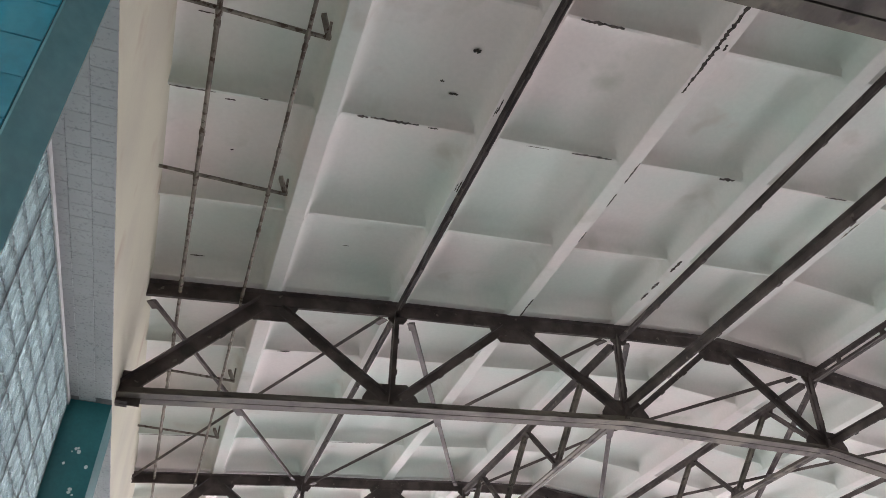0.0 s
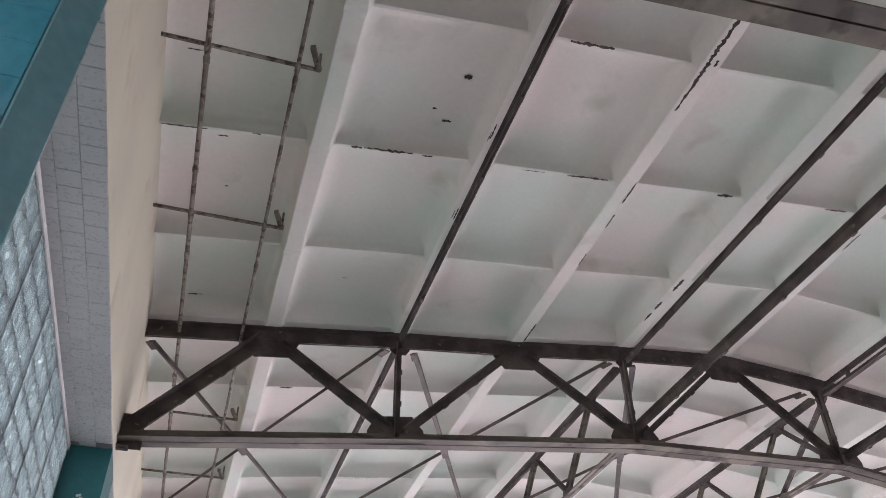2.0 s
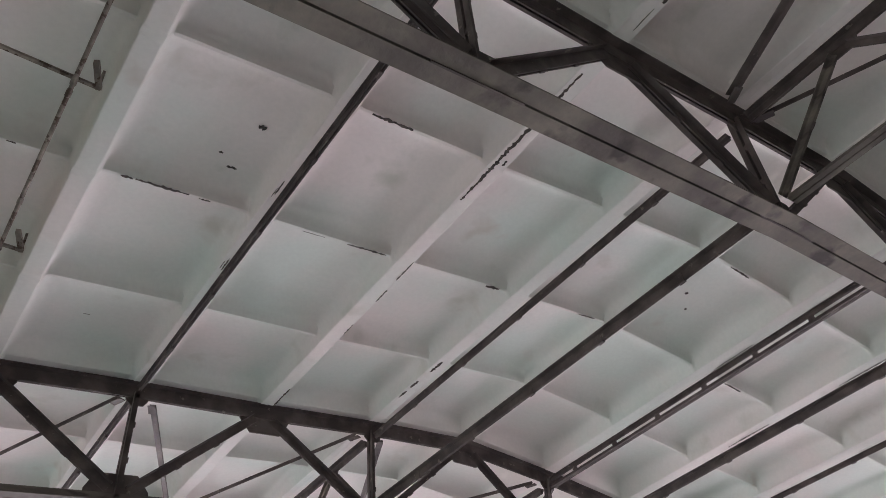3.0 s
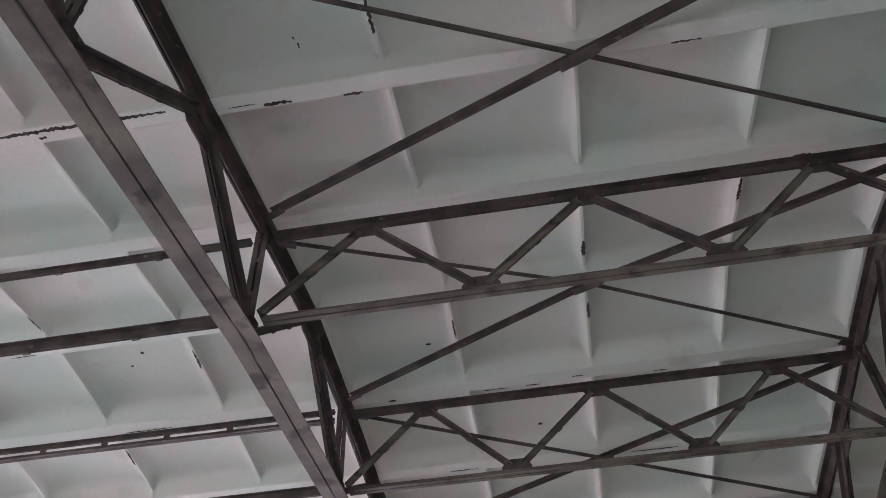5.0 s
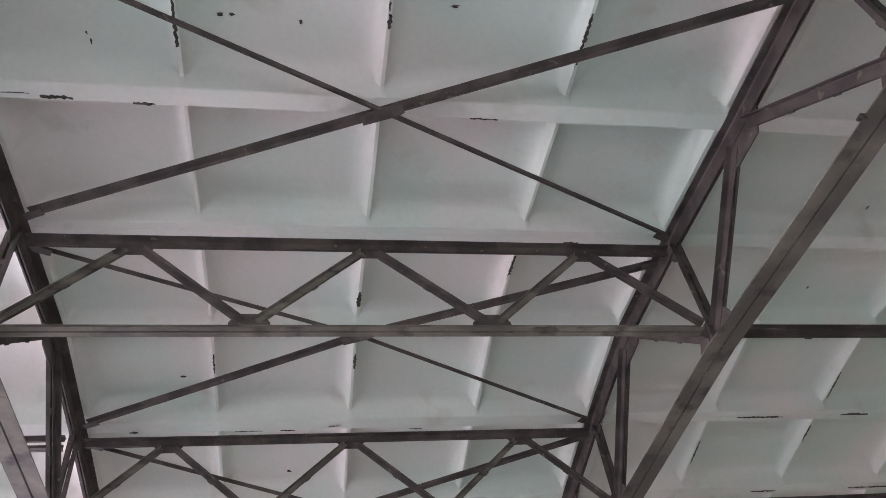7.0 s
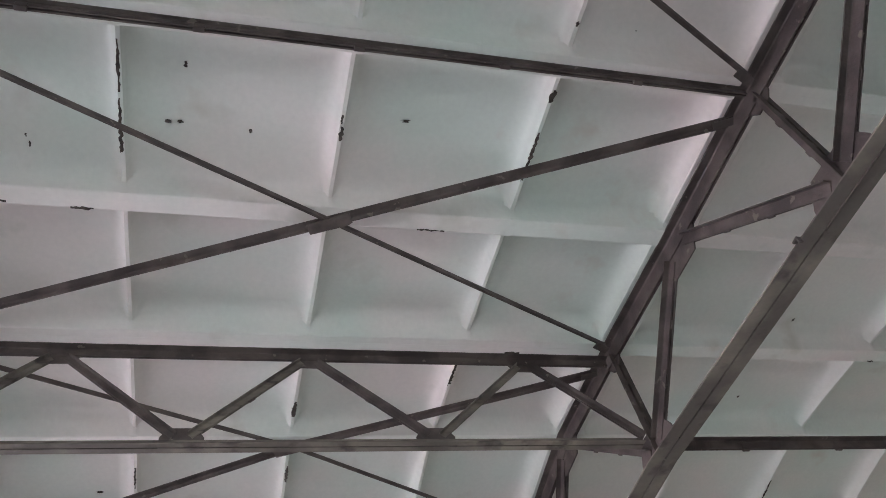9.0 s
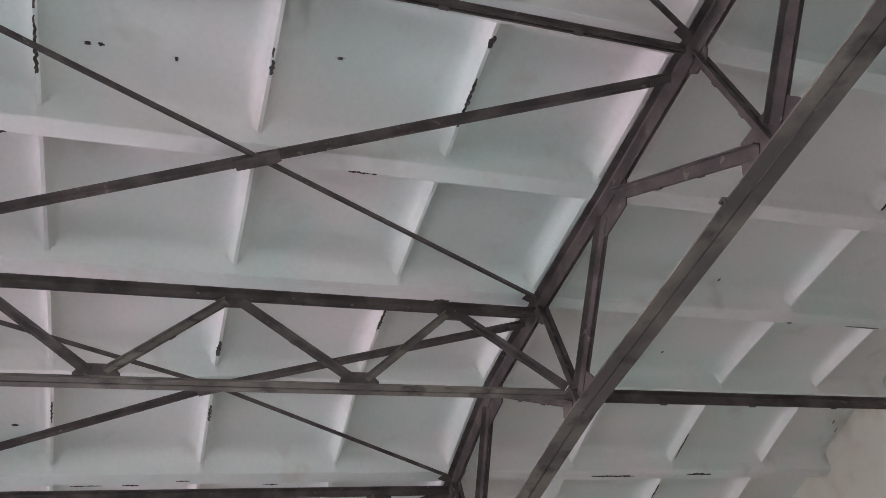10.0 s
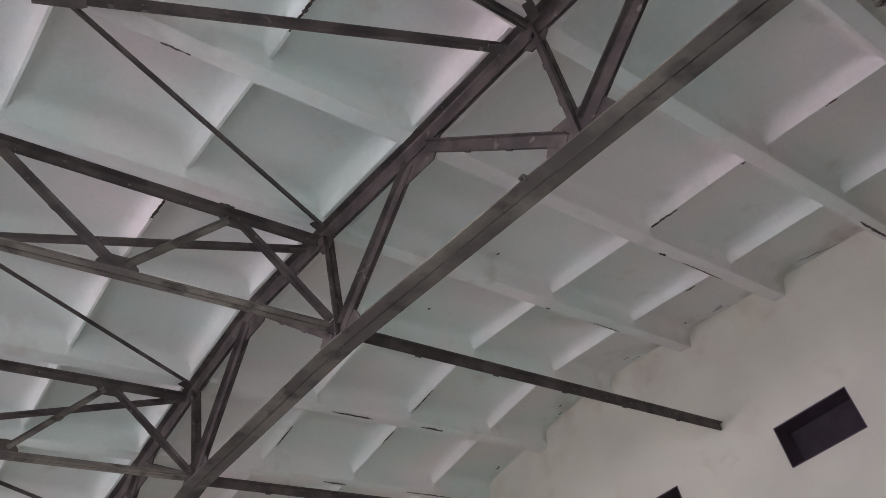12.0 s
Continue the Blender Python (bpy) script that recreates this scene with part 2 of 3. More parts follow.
# ---- ceiling of ribbed concrete plates ----
def ceiling():
    rng = np.random.default_rng(4)
    W, L, deep, cross, lip = 1.5, 6.0, 0.26, 0.165, 0.004
    us = np.array([0.0, lip + 0.006, 0.078, 0.088, 0.096, 0.112, 0.13, 0.15, 0.18, 0.23, 0.30, 0.45])
    us = np.concatenate([us, [0.75], W - us[::-1]])

    def longrib(u):
        e = np.minimum(u, W - u)
        return np.interp(e, [0, lip, lip + 0.006, 0.078, 0.088, 0.13, 0.15, 0.18, 0.23, 0.30], [deep, deep, deep, deep, deep - 0.008, 0.10, 0.062, 0.032, 0.010, 0.0])

    near = np.array([0, 0.014, 0.018, 0.036, 0.056, 0.08, 0.12, 0.19, 0.32])
    high = np.array([cross, cross, cross - 0.006, 0.105, 0.068, 0.044, 0.022, 0.007, 0.0])
    vs = {0.012, L - 0.012}
    for c in (1.5, 3.0, 4.5):
        vs |= {round(float(c + s * q), 4) for q in near for s in (1, -1)}
    vs |= {round(float(0.012 + q), 4) for q in (0.10, 0.11, 0.125, 0.15, 0.19, 0.25, 0.35)} | {round(float(L - 0.012 - q), 4) for q in (0.10, 0.11, 0.125, 0.15, 0.19, 0.25, 0.35)}
    vs |= {0.75, 2.25, 3.75, 5.25}
    vs = np.array(sorted(vs))

    def crossrib(v):
        h = max(float(np.interp(abs(v - c), near, high)) for c in (1.5, 3.0, 4.5))
        e = min(v, L - v)
        return max(h, float(np.interp(e, [0, 0.112, 0.122, 0.137, 0.162, 0.202, 0.262, 0.362], [0.2, 0.2, 0.19, 0.12, 0.075, 0.035, 0.01, 0.0])))

    verts, faces = [], []
    nu, nv = len(us), len(vs)
    lr = longrib(us)
    for y0 in BAYS:
        for i in range(10):
            shift = -0.1 if y0 == BAYS[0] else 0.0
            sag, lift = rng.normal(0, 0.002, 2)
            at = len(verts)
            for v in vs:
                cr = crossrib(v)
                y = y0 + v + shift
                for u, l in zip(us, lr):
                    h = (l**4 + cr**4) ** 0.25 if min(l, cr) > 0.004 else max(l, cr)
                    h = min(h, deep)
                    x = NODE_X[i] + u
                    wob = 0.006 * noise.noise((x * 1.1, y * 1.1, 3.0)) + 0.0025 * noise.noise((x * 5, y * 5, 9.0))
                    verts.append((x + wob, y + wob * 0.8, zt(x) + RIB + deep - h + lift * 0.6 + wob * 0.7))
            for a in range(nv - 1):
                for b in range(nu - 1):
                    k = at + a * nu + b
                    faces.append((k, k + nu, k + nu + 1, k + 1))
            # side faces that close the joint between two plates
            for b, flip in ((0, False), (nu - 1, True)):
                row = [at + a * nu + b for a in range(nv)]
                up = len(verts)
                verts.extend((verts[r][0], verts[r][1], zt(verts[r][0]) + RIB + deep + 0.05) for r in row)
                for a in range(nv - 1):
                    q = (row[a], up + a, up + a + 1, row[a + 1])
                    faces.append(q if flip else q[::-1])
    at = len(verts)
    for y in (-6.12, -5.99):
        verts.extend((x, y, z + RIB + 0.21) for x, z in zip(NODE_X, TOP_Z))
    faces += [(at + i, at + 11 + i, at + 12 + i, at + 1 + i) for i in range(10)]
    # roof slab above, which keeps the sky out
    at = len(verts)
    for y in (Y_SOUTH - 0.4, Y_NORTH + 0.4):
        for x, z in zip([-0.5, *NODE_X[1:-1], 15.5], TOP_Z):
            verts.append((x, y, z + RIB + deep + 0.045))
            verts.append((x, y, z + RIB + deep + 0.20))
    for i in range(10):
        k, far = at + 2 * i, at + 22 + 2 * i
        faces += [(k, k + 2, far + 2, far), (k + 1, far + 1, far + 3, k + 3), (k, k + 1, k + 3, k + 2), (far, far + 2, far + 3, far + 1)]
    me = bpy.data.meshes.new("ceiling")
    me.from_pydata(verts, [], faces)
    me.materials.append(WHITEWASH)
    me.shade_smooth()
    me.set_sharp_from_angle(angle=radians(32))
    ob = tagged(new("ceiling", me), "whitewashed ribbed concrete roof plates with flaking paint", "ceiling", kind="structure")
    return ob


CEILING = ceiling()


def slab_z(x, y, on_rib):
    return zt(x) + RIB + (-0.004 if on_rib else 0.26 - 0.004)


def blotch(bm, x, y, length, width, way, z, rng, tilt=0.0):
    """A ragged flat patch where the paint and skin of the concrete have come off."""
    k = max(6, int(length / 0.02))
    up, down = [], []
    for i in range(k + 1):
        s = (i / k - 0.5) * length
        taper = math.sin(math.pi * min(max(i / k, 0.06), 0.94)) ** 0.35
        for side, row in ((1, up), (-1, down)):
            o = side * width / 2 * taper * rng.uniform(0.25, 1.2)
            px, py = (x + s, y + o) if way == "x" else (x + o, y + s)
            row.append((px, py, z + (px - x) * tilt))
    a = [bm.verts.new(p) for p in up]
    b = [bm.verts.new(p) for p in down]
    for i in range(k):
        bm.faces.new((a[i], b[i], b[i + 1], a[i + 1]))


def flaking():
    rng = random.Random(11)
    bm = bmesh.new()
    slope = lambda x: 0.127 if x < 7.5 else -0.127
    # on the cross ribs: x from, x to, y of the rib, width
    ribs = [(3.25, 3.65, 1.5, 0.036), (1.77, 1.87, 3.0, 0.03), (1.89, 2.34, 3.0, 0.036), (2.43, 2.53, 3.0, 0.02), (3.89, 4.33, 3.0, 0.03), (3.42, 3.66, 3.0, 0.008), (5.60, 5.78, 3.0, 0.05), (0.18, 0.55, 3.0, 0.018), (0.92, 0.99, 3.0, 0.02),
            (6.94, 7.23, 3.0, 0.025), (0.12, 1.1, 10.5, 0.02), (3.12, 3.86, 10.5, 0.025), (1.79, 1.95, 7.5, 0.03), (3.22, 3.62, -1.5, 0.024), (3.66, 4.19, -1.5, 0.028)]
    ribs += [(3.60, 4.13, -4.5, 0.034), (3.62, 3.70, -3.0, 0.02), (3.72, 3.85, -3.0, 0.042), (6.36, 6.77, -4.5, 0.035), (6.96, 7.21, -3.0, 0.045), (7.95, 8.23, -1.5, 0.025), (7.95, 8.18, -3.0, 0.035), (3.98, 4.42, -9.1, 0.04), (3.13, 3.18, -9.1, 0.03), (2.68, 2.72, -4.5, 0.03),
             (2.11, 2.24, -9.1, 0.03), (4.90, 5.05, -10.6, 0.04), (9.55, 10.02, -7.6, 0.025), (8.32, 8.78, -9.1, 0.03), (9.3, 9.62, -9.1, 0.03), (3.23, 3.34, -4.5, 0.048), (7.9, 8.2, 1.5, 0.03), (9.5, 9.8, 3.0, 0.03)]
    for x0, x1, y, w in ribs:
        blotch(bm, (x0 + x1) / 2, y + rng.uniform(-0.012, 0.012), x1 - x0, w * 1.12, "x", slab_z((x0 + x1) / 2, y, True) + 0.091, rng, slope(x0))
    # along the plate joints and long ribs: x, y from, y to, width
    joints = [(4.46, 0.3, 1.94, 0.042), (4.53, 1.35, 1.42, 0.03), (4.575, 2.88, 3.2, 0.022), (4.58, 3.38, 3.6, 0.022), (4.575, 4.05, 4.25, 0.018), (4.57, 5.48, 5.93, 0.025), (5.945, 5.08, 5.26, 0.04), (5.95, 4.83, 5.0, 0.045), (5.975, 4.36, 4.6, 0.045), (4.555, -0.72, -0.49, 0.04), (4.53, -0.42, -0.2, 0.015),
              (4.578, -1.30, -1.14, 0.03), (4.578, -3.95, -3.72, 0.022), (9.08, -0.63, -0.54, 0.05), (9.09, -2.0, -1.69, 0.022), (9.09, -2.37, -2.2, 0.03), (6.08, -5.05, -4.9, 0.04), (9.03, -2.9, -2.75, 0.02)]
    joints += [(3.03, -11.74, -11.14, 0.04), (4.575, -10.64, -9.88, 0.018), (4.575, -9.57, -9.45, 0.03), (6.07, -10.49, -9.98, 0.02), (6.07, -9.2, -9.12, 0.03), (9.02, -8.54, -7.9, 0.045), (9.0, -9.75, -9.36, 0.055), (10.515, -9.01, -8.63, 0.045),
               (10.51, -11.0, -10.13, 0.04), (7.55, 3.2, 3.5, 0.02), (10.55, 1.0, 2.1, 0.03), (10.53, 3.2, 3.9, 0.03), (9.07, 2.2, 2.8, 0.025), (0.1, 4.8, 5.3, 0.012), (2.945, 2.42, 2.6, 0.016), (2.93, 2.52, 2.64, 0.01), (2.965, 3.55, 3.74, 0.016), (2.94, 3.6, 3.72, 0.01), (9.1, -3.86, -3.7, 0.025), (10.55, -1.42, -1.05, 0.03), (10.56, -4.0, -3.4, 0.025), (10.55, -3.12, -2.8, 0.02)]
    for x, y0, y1, w in joints:
        blotch(bm, x, (y0 + y1) / 2, y1 - y0, w * 1.12, "y", slab_z(x, y0, True), rng)
    # small holes in the plates: x, y, length, width
    holes = [(2.6, 2.16, 0.07, 0.06), (2.417, 2.56, 0.04, 0.03), (2.57, 2.69, 0.09, 0.035), (0.67, 3.22, 0.09, 0.025), (0.22, 4.54, 0.15, 0.05), (2.156, 5.21, 0.07, 0.012), (0.6, 5.72, 0.15, 0.03), (3.905, -1.79, 0.03, 0.05), (3.90, -1.87, 0.03, 0.05),
             (3.926, -2.37, 0.04, 0.03), (3.43, -1.907, 0.05, 0.035), (3.71, -3.5, 0.025, 0.1), (8.47, -1.13, 0.03, 0.09), (10.14, -2.3, 0.04, 0.07), (0.76, 3.88, 0.03, 0.03), (4.207, -0.86, 0.06, 0.02), (4.13, -0.84, 0.03, 0.02), (4.289, -1.094, 0.035, 0.03), (4.262, -1.651, 0.03, 0.02), (2.77, -5.03, 0.05, 0.03)]
    holes += [(5.76, -11.6, 0.07, 0.06), (3.84, -11.70, 0.2, 0.03), (3.72, -11.74, 0.12, 0.025), (3.98, -11.66, 0.1, 0.02), (3.6, -11.77, 0.16, 0.02), (9.94, -11.66, 0.08, 0.07), (5.27, -11.70, 0.16, 0.025), (5.22, -11.66, 0.1, 0.02), (6.83, -11.6, 0.1, 0.03), (6.75, -11.74, 0.14, 0.02), (8.23, -11.57, 0.07, 0.04), (8.4, -11.72, 0.09, 0.025), (7.0, -8.1, 0.04, 0.04), (8.0, 2.2, 0.04, 0.06), (8.2, 2.4, 0.03, 0.04), (1.94, 7.81, 0.06, 0.05), (0.38, 2.31, 0.12, 0.02), (5.7, -8.1, 0.05, 0.04)]
    for x, y, l, w in holes:
        blotch(bm, x, y, l, w, "x", slab_z(x, y, False) - 0.004, rng, slope(x))
    part("flaked_patches", bm, CONCRETE, CEILING, "dark bare patches where paint has flaked off")


flaking()


# ---- walls and floor ----
def setting(name, bm, mat, label, category):
    return tagged(part(name, bm, mat), label, category, kind="structure")


PIERS = [(-12.4, -11.46)] + [(y - 0.17, y + 0.54) for y in (-6, 0, 6, 12)] + [(17.4, 18.0)]
bm = bmesh.new()
box(bm, -0.6, 15.6, -12.6, 18.6, -0.2, 0.0)
setting("floor", bm, FLOOR, "grey green tiled pool hall floor", "floor")

bm = bmesh.new()
box(bm, -0.52, X_WEST, -12.4, 18.4, HEAD + 0.006, 6.72)
WALL_WEST = setting("wall_west", bm, CREAM, "cream painted upper wall above the window band", "wall")
bm = bmesh.new()
box(bm, -0.35, X_WEST, -12.4, 18.4, 0.0, 1.0)
setting("wall_west_sill", bm, TEAL_PAINT, "teal painted low wall under the windows", "wall")
for a, b in PIERS:
    bm = bmesh.new()
    box(bm, -0.35, X_WEST, a, b, 1.0, HEAD + 0.006)
    setting("wall_pier", bm, TEAL_PAINT, "teal painted wall pier between the windows", "wall pier")

bm = bmesh.new()
box(bm, 15.0, 15.5, -12.4, 18.4, 5.0, 6.72)
box(bm, 15.0, 15.5, -12.4, 18.4, 0.0, 1.0)
box(bm, 15.0, 15.5, -12.4, PIERS[2][0], 1.0, 5.0)
for a, b in PIERS[2:]:
    box(bm, 15.0, 15.5, a, b, 1.0, 5.0)
setting("wall_east", bm, CREAM, "cream painted wall with tall windows", "wall")
bm = bmesh.new()
for x0, x1, z0, z1 in ((-0.35, 15.5, 0.0, 1.0), (-0.35, 15.5, 5.6, 7.7), (-0.35, 1.0, 1.0, 5.6), (14.0, 15.5, 1.0, 5.6)):
    box(bm, x0, x1, 18.0, 18.4, z0, z1)
setting("wall_north", bm, CREAM, "cream painted end wall with a wide window", "wall")

# end wall with two duct openings through it
OPENINGS = [(4.35, 5.37), (6.945, 7.965)]
DUCT_Z0, DUCT_Z1 = 4.963, 5.495
bm = bmesh.new()
box(bm, -0.35, 15.5, Y_SOUTH - 0.4, Y_SOUTH, 0.0, DUCT_Z0)
box(bm, -0.35, 15.5, Y_SOUTH - 0.4, Y_SOUTH, DUCT_Z1, 7.7)
for x0, x1 in ((-0.35, OPENINGS[0][0]), (OPENINGS[0][1], OPENINGS[1][0]), (OPENINGS[1][1], 15.5)):
    box(bm, x0, x1, Y_SOUTH - 0.4, Y_SOUTH, DUCT_Z0, DUCT_Z1)
setting("wall_south", bm, CREAM_SOUTH, "cream painted end wall with stains below the roof", "wall")


def duct_opening(x0, x1):
    ob = base("vent_duct", ((x0 + x1) / 2, Y_SOUTH, DUCT_Z0), "dark purple ventilation duct mouth in the cream wall", "vent", "ducts in the end wall")
    w = (x1 - x0) / 2
    bm = bmesh.new()
    for a in ((-w, w, 0.0, 0.012), (-w, w, 0.516, 0.530), (-w, -w + 0.012, 0.012, 0.516), (w - 0.012, w, 0.012, 0.516)):
        box(bm, a[0], a[1], -0.39, 0.006, a[2], a[3])
    part("sleeve", bm, DARK_DUCT, ob)
    bm = bmesh.new()
    box(bm, -w + 0.012, w - 0.012, -0.39, -0.37, 0.012, 0.516)
    part("back_panel", bm, DARK_HOLE, ob, "almost black panel standing for the shade deep in the duct")


for x0, x1 in OPENINGS:
    duct_opening(x0, x1)


# ---- roof trusses ----
UP_Y = (0, 1, 0)
BOTTOM_GUSSET = [(-0.34, -0.07), (0.34, -0.07), (0.32, 0.10), (0.21, 0.27), (-0.21, 0.27), (-0.32, 0.10)]
TOP_GUSSET = [(-0.31, 0.08), (0.31, 0.08), (0.31, -0.10), (0.19, -0.27), (-0.19, -0.27), (-0.31, -0.10)]
SMALL_GUSSET = [(-0.12, 0.08), (0.12, 0.08), (0.12, -0.11), (0.07, -0.17), (-0.07, -0.17), (-0.12, -0.11)]


def roof_truss(y):
    ob = base("roof_truss", (0, y, 0), "dark brown steel roof truss of paired angles, worn below", "roof truss", "roof trusses")
    for i in range(10):
        a, b = max(NODE_X[i], 0.12), min(NODE_X[i + 1], 14.88)
        paired("top_chord", [((a, 0, zt(a)), (b, 0, zt(b)))], UP_Y, 0.16, 0.088, 0.012, 0.008, 1, STEEL, ob)
    for i in range(5):
        paired("bottom_chord", [((BOT_X[i], 0, BOT_Z[i]), (BOT_X[i + 1], 0, BOT_Z[i + 1]))], UP_Y, 0.12, 0.125, 0.012, 0.008, -1, STEEL_WORN, ob, "bottom chord worn to grey brown")
    for i in range(1, 5):
        bm = bmesh.new()
        slope = Vector((BOT_X[min(i + 1, 5)] - BOT_X[i - 1], 0, BOT_Z[min(i + 1, 5)] - BOT_Z[i - 1]))
        plate(bm, (BOT_X[i], 0, BOT_Z[i]), slope, UP_Y, BOTTOM_GUSSET, 0.014)
        part("gusset", bm, STEEL, ob)
    for i in (1, 3, 5, 7, 9):
        bm = bmesh.new()
        along = Vector((2, 0, zt(NODE_X[i] + 1) - zt(NODE_X[i] - 1)))
        plate(bm, (NODE_X[i], 0, zt(NODE_X[i])), along, UP_Y, TOP_GUSSET, 0.014)
        part("gusset", bm, STEEL, ob)
    for i in (2, 4, 6, 8):
        bm = bmesh.new()
        plate(bm, (NODE_X[i], 0, zt(NODE_X[i])), (1, 0, 0.12 if i < 5 else -0.12), UP_Y, SMALL_GUSSET, 0.014)
        part("gusset", bm, STEEL, ob)
    # bearings at both walls
    for s, x in ((1, 0.16), (-1, 14.84)):
        bm = bmesh.new()
        plate(bm, (x, 0, 5.03), (1, 0, 0), UP_Y, [(-0.10, -0.09), (0.24, -0.09), (0.24, 0.10), (0.18, 0.29), (-0.10, 0.27)] if s > 0 else [(0.10, -0.09), (-0.24, -0.09), (-0.24, 0.10), (-0.18, 0.29), (0.10, 0.27)], 0.016)
        box(bm, x - 0.06, x + 0.12 if s > 0 else x + 0.06, -0.07, 0.07, 4.945, 4.962)
        part("bearing_plate", bm, STEEL, ob)
        # thin angles added where a shadow line runs down by the wall
        bm = bmesh.new()
        angles(bm, (x - 0.03 * s, 0, 5.21), (x - 0.03 * s, 0, 6.28), UP_Y, 0.06, 0.05)
        part("end_post", bm, STEEL, ob)
    posts = [3, 6, 9, 12]
    for x in posts:
        paired("post", [((x, 0, zb(x) + 0.02), (x, 0, zt(x) - 0.03))], UP_Y, 0.065, 0.048, 0.008, 0.012, 1, STEEL, ob)
        for q in (0.35, 0.68):
            spacer((x, 0, zb(x) + q * (zt(x) - zb(x))), (0, 0, 1), UP_Y, -0.048, 0.03, 0.03, 0.022, ob)
    webs = [((0.22, 5.11), (1.42, zt(1.42) - 0.06), 0.15, 0.11)]
    for k, x in enumerate((3, 6, 9, 12)):
        thick = 0.11 if x in (3, 12) else 0.085
        webs.append(((x - 0.10, zb(x) + 0.10), (x - 1.5 + 0.12, zt(x - 1.5) - 0.10), thick, 0.065))
        webs.append(((x + 0.10, zb(x) + 0.10), (x + 1.5 - 0.12, zt(x + 1.5) - 0.10), thick - 0.012, 0.06))
    webs.append(((14.78, 5.11), (13.58, zt(13.58) - 0.06), 0.15, 0.11))
    for (x0, z0), (x1, z1), w, f in webs:
        paired("diagonal", [((x0, 0, z0), (x1, 0, z1))], UP_Y, w, f, 0.009, 0.008, 1, STEEL, ob)
        for q in (0.35, 0.65):
            c = Vector((x0, 0, z0)).lerp(Vector((x1, 0, z1)), q)
            spacer(c, (x1 - x0, 0, z1 - z0), UP_Y, -w / 2 - 0.012, w / 2 - 0.012, 0.035, 0.015, ob)
    return ob


first = roof_truss(TRUSS_Y[1])
for y in TRUSS_Y[2:]:
    copy_thing(first, pose(0, y, 0))
south = copy_thing(first, pose(0, TRUSS_Y[0] + 0.015, 0))
bm = bmesh.new()
box(bm, 3.43, 3.485, 0.10, 0.165, 5.405, 5.425, 0.004)
box(bm, 3.43, 3.442, 0.135, 0.165, 5.365, 5.405)
part("cleat", bm, STEEL, south, "small bent steel cleat on the bottom chord")

# ---- bracing between the trusses ----
ALONG_X = (1, 0, 0)


def bracing_truss(x, y0):
    """An upright lattice truss six metres long between two roof trusses."""
    ob = base("bracing_truss", (x, y0, 0), "dark steel lattice bracing truss between the roof trusses", "bracing truss", "bracing trusses")
    hi, lo = zt(x) - 0.135, 5.896
    paired("top_chord", [((0, 0.13, hi), (0, 5.87, hi))], ALONG_X, 0.075, 0.07, 0.008, 0.006, 1, STEEL, ob)
    paired("bottom_chord", [((0, 0.13, lo), (0, 5.87, lo))], ALONG_X, 0.065, 0.052, 0.008, 0.006, -1, STEEL_WORN, ob)
    tops, bots = (1.0, 3.0, 5.0), (2.0, 4.0)
    out = [(-0.15, 0.03), (0.15, 0.03), (0.15, -0.05), (0.095, -0.125), (-0.095, -0.125), (-0.15, -0.05)]
    for y in tops:
        bm = bmesh.new()
        plate(bm, (0, y, hi), (0, 1, 0), ALONG_X, out, 0.012)
        part("gusset", bm, STEEL, ob)
    for y in bots:
        bm = bmesh.new()
        plate(bm, (0, y, lo), (0, 1, 0), ALONG_X, [(a * 1.1, -b * 1.25) for a, b in out], 0.012)
        part("gusset", bm, STEEL, ob)
    line = [(0.10, zb(x) + 0.20), (0.94, hi - 0.07), (1.06, hi - 0.07), (1.94, lo + 0.07), (2.06, lo + 0.07), (2.94, hi - 0.07), (3.06, hi - 0.07), (3.94, lo + 0.07), (4.06, lo + 0.07), (4.94, hi - 0.07), (5.06, hi - 0.07), (5.90, zb(x) + 0.20)]
    for k in range(0, 12, 2):
        (a, za), (b, zz) = line[k], line[k + 1]
        paired("diagonal", [((0, a, za), (0, b, zz))], ALONG_X, 0.055, 0.045, 0.007, 0.007, 1, STEEL if k % 4 == 0 else STEEL_WORN, ob)
        spacer((0, (a + b) / 2, (za + zz) / 2), (0, b - a, zz - za), ALONG_X, -0.04, 0.02, 0.03, 0.013, ob)
    return ob


one = bracing_truss(6, -6)
copy_thing(one, pose(6, 6, 0))
copy_thing(one, pose(9, -6, 0))
copy_thing(one, pose(9, 6, 0))


def strut(x, y0, z, gap=0.006, size=0.085, flange=0.05):
    ob = base("roof_strut", (x, y0, z), "dark steel strut of paired angles spanning between roof trusses", "roof strut", "roof struts")
    paired("bar", [((0, 0.10, 0), (0, 5.90, 0))], ALONG_X, size, flange, 0.008, gap, 1, STEEL, ob)
    for y in range(1, 6):
        bm = bmesh.new()
        box(bm, -gap - 0.012, gap + 0.012, y - 0.035, y + 0.035, -size / 2 - 0.014, size / 2 - 0.012, 0.003)
        part("spacer_plate", bm, STEEL, ob)
    return ob


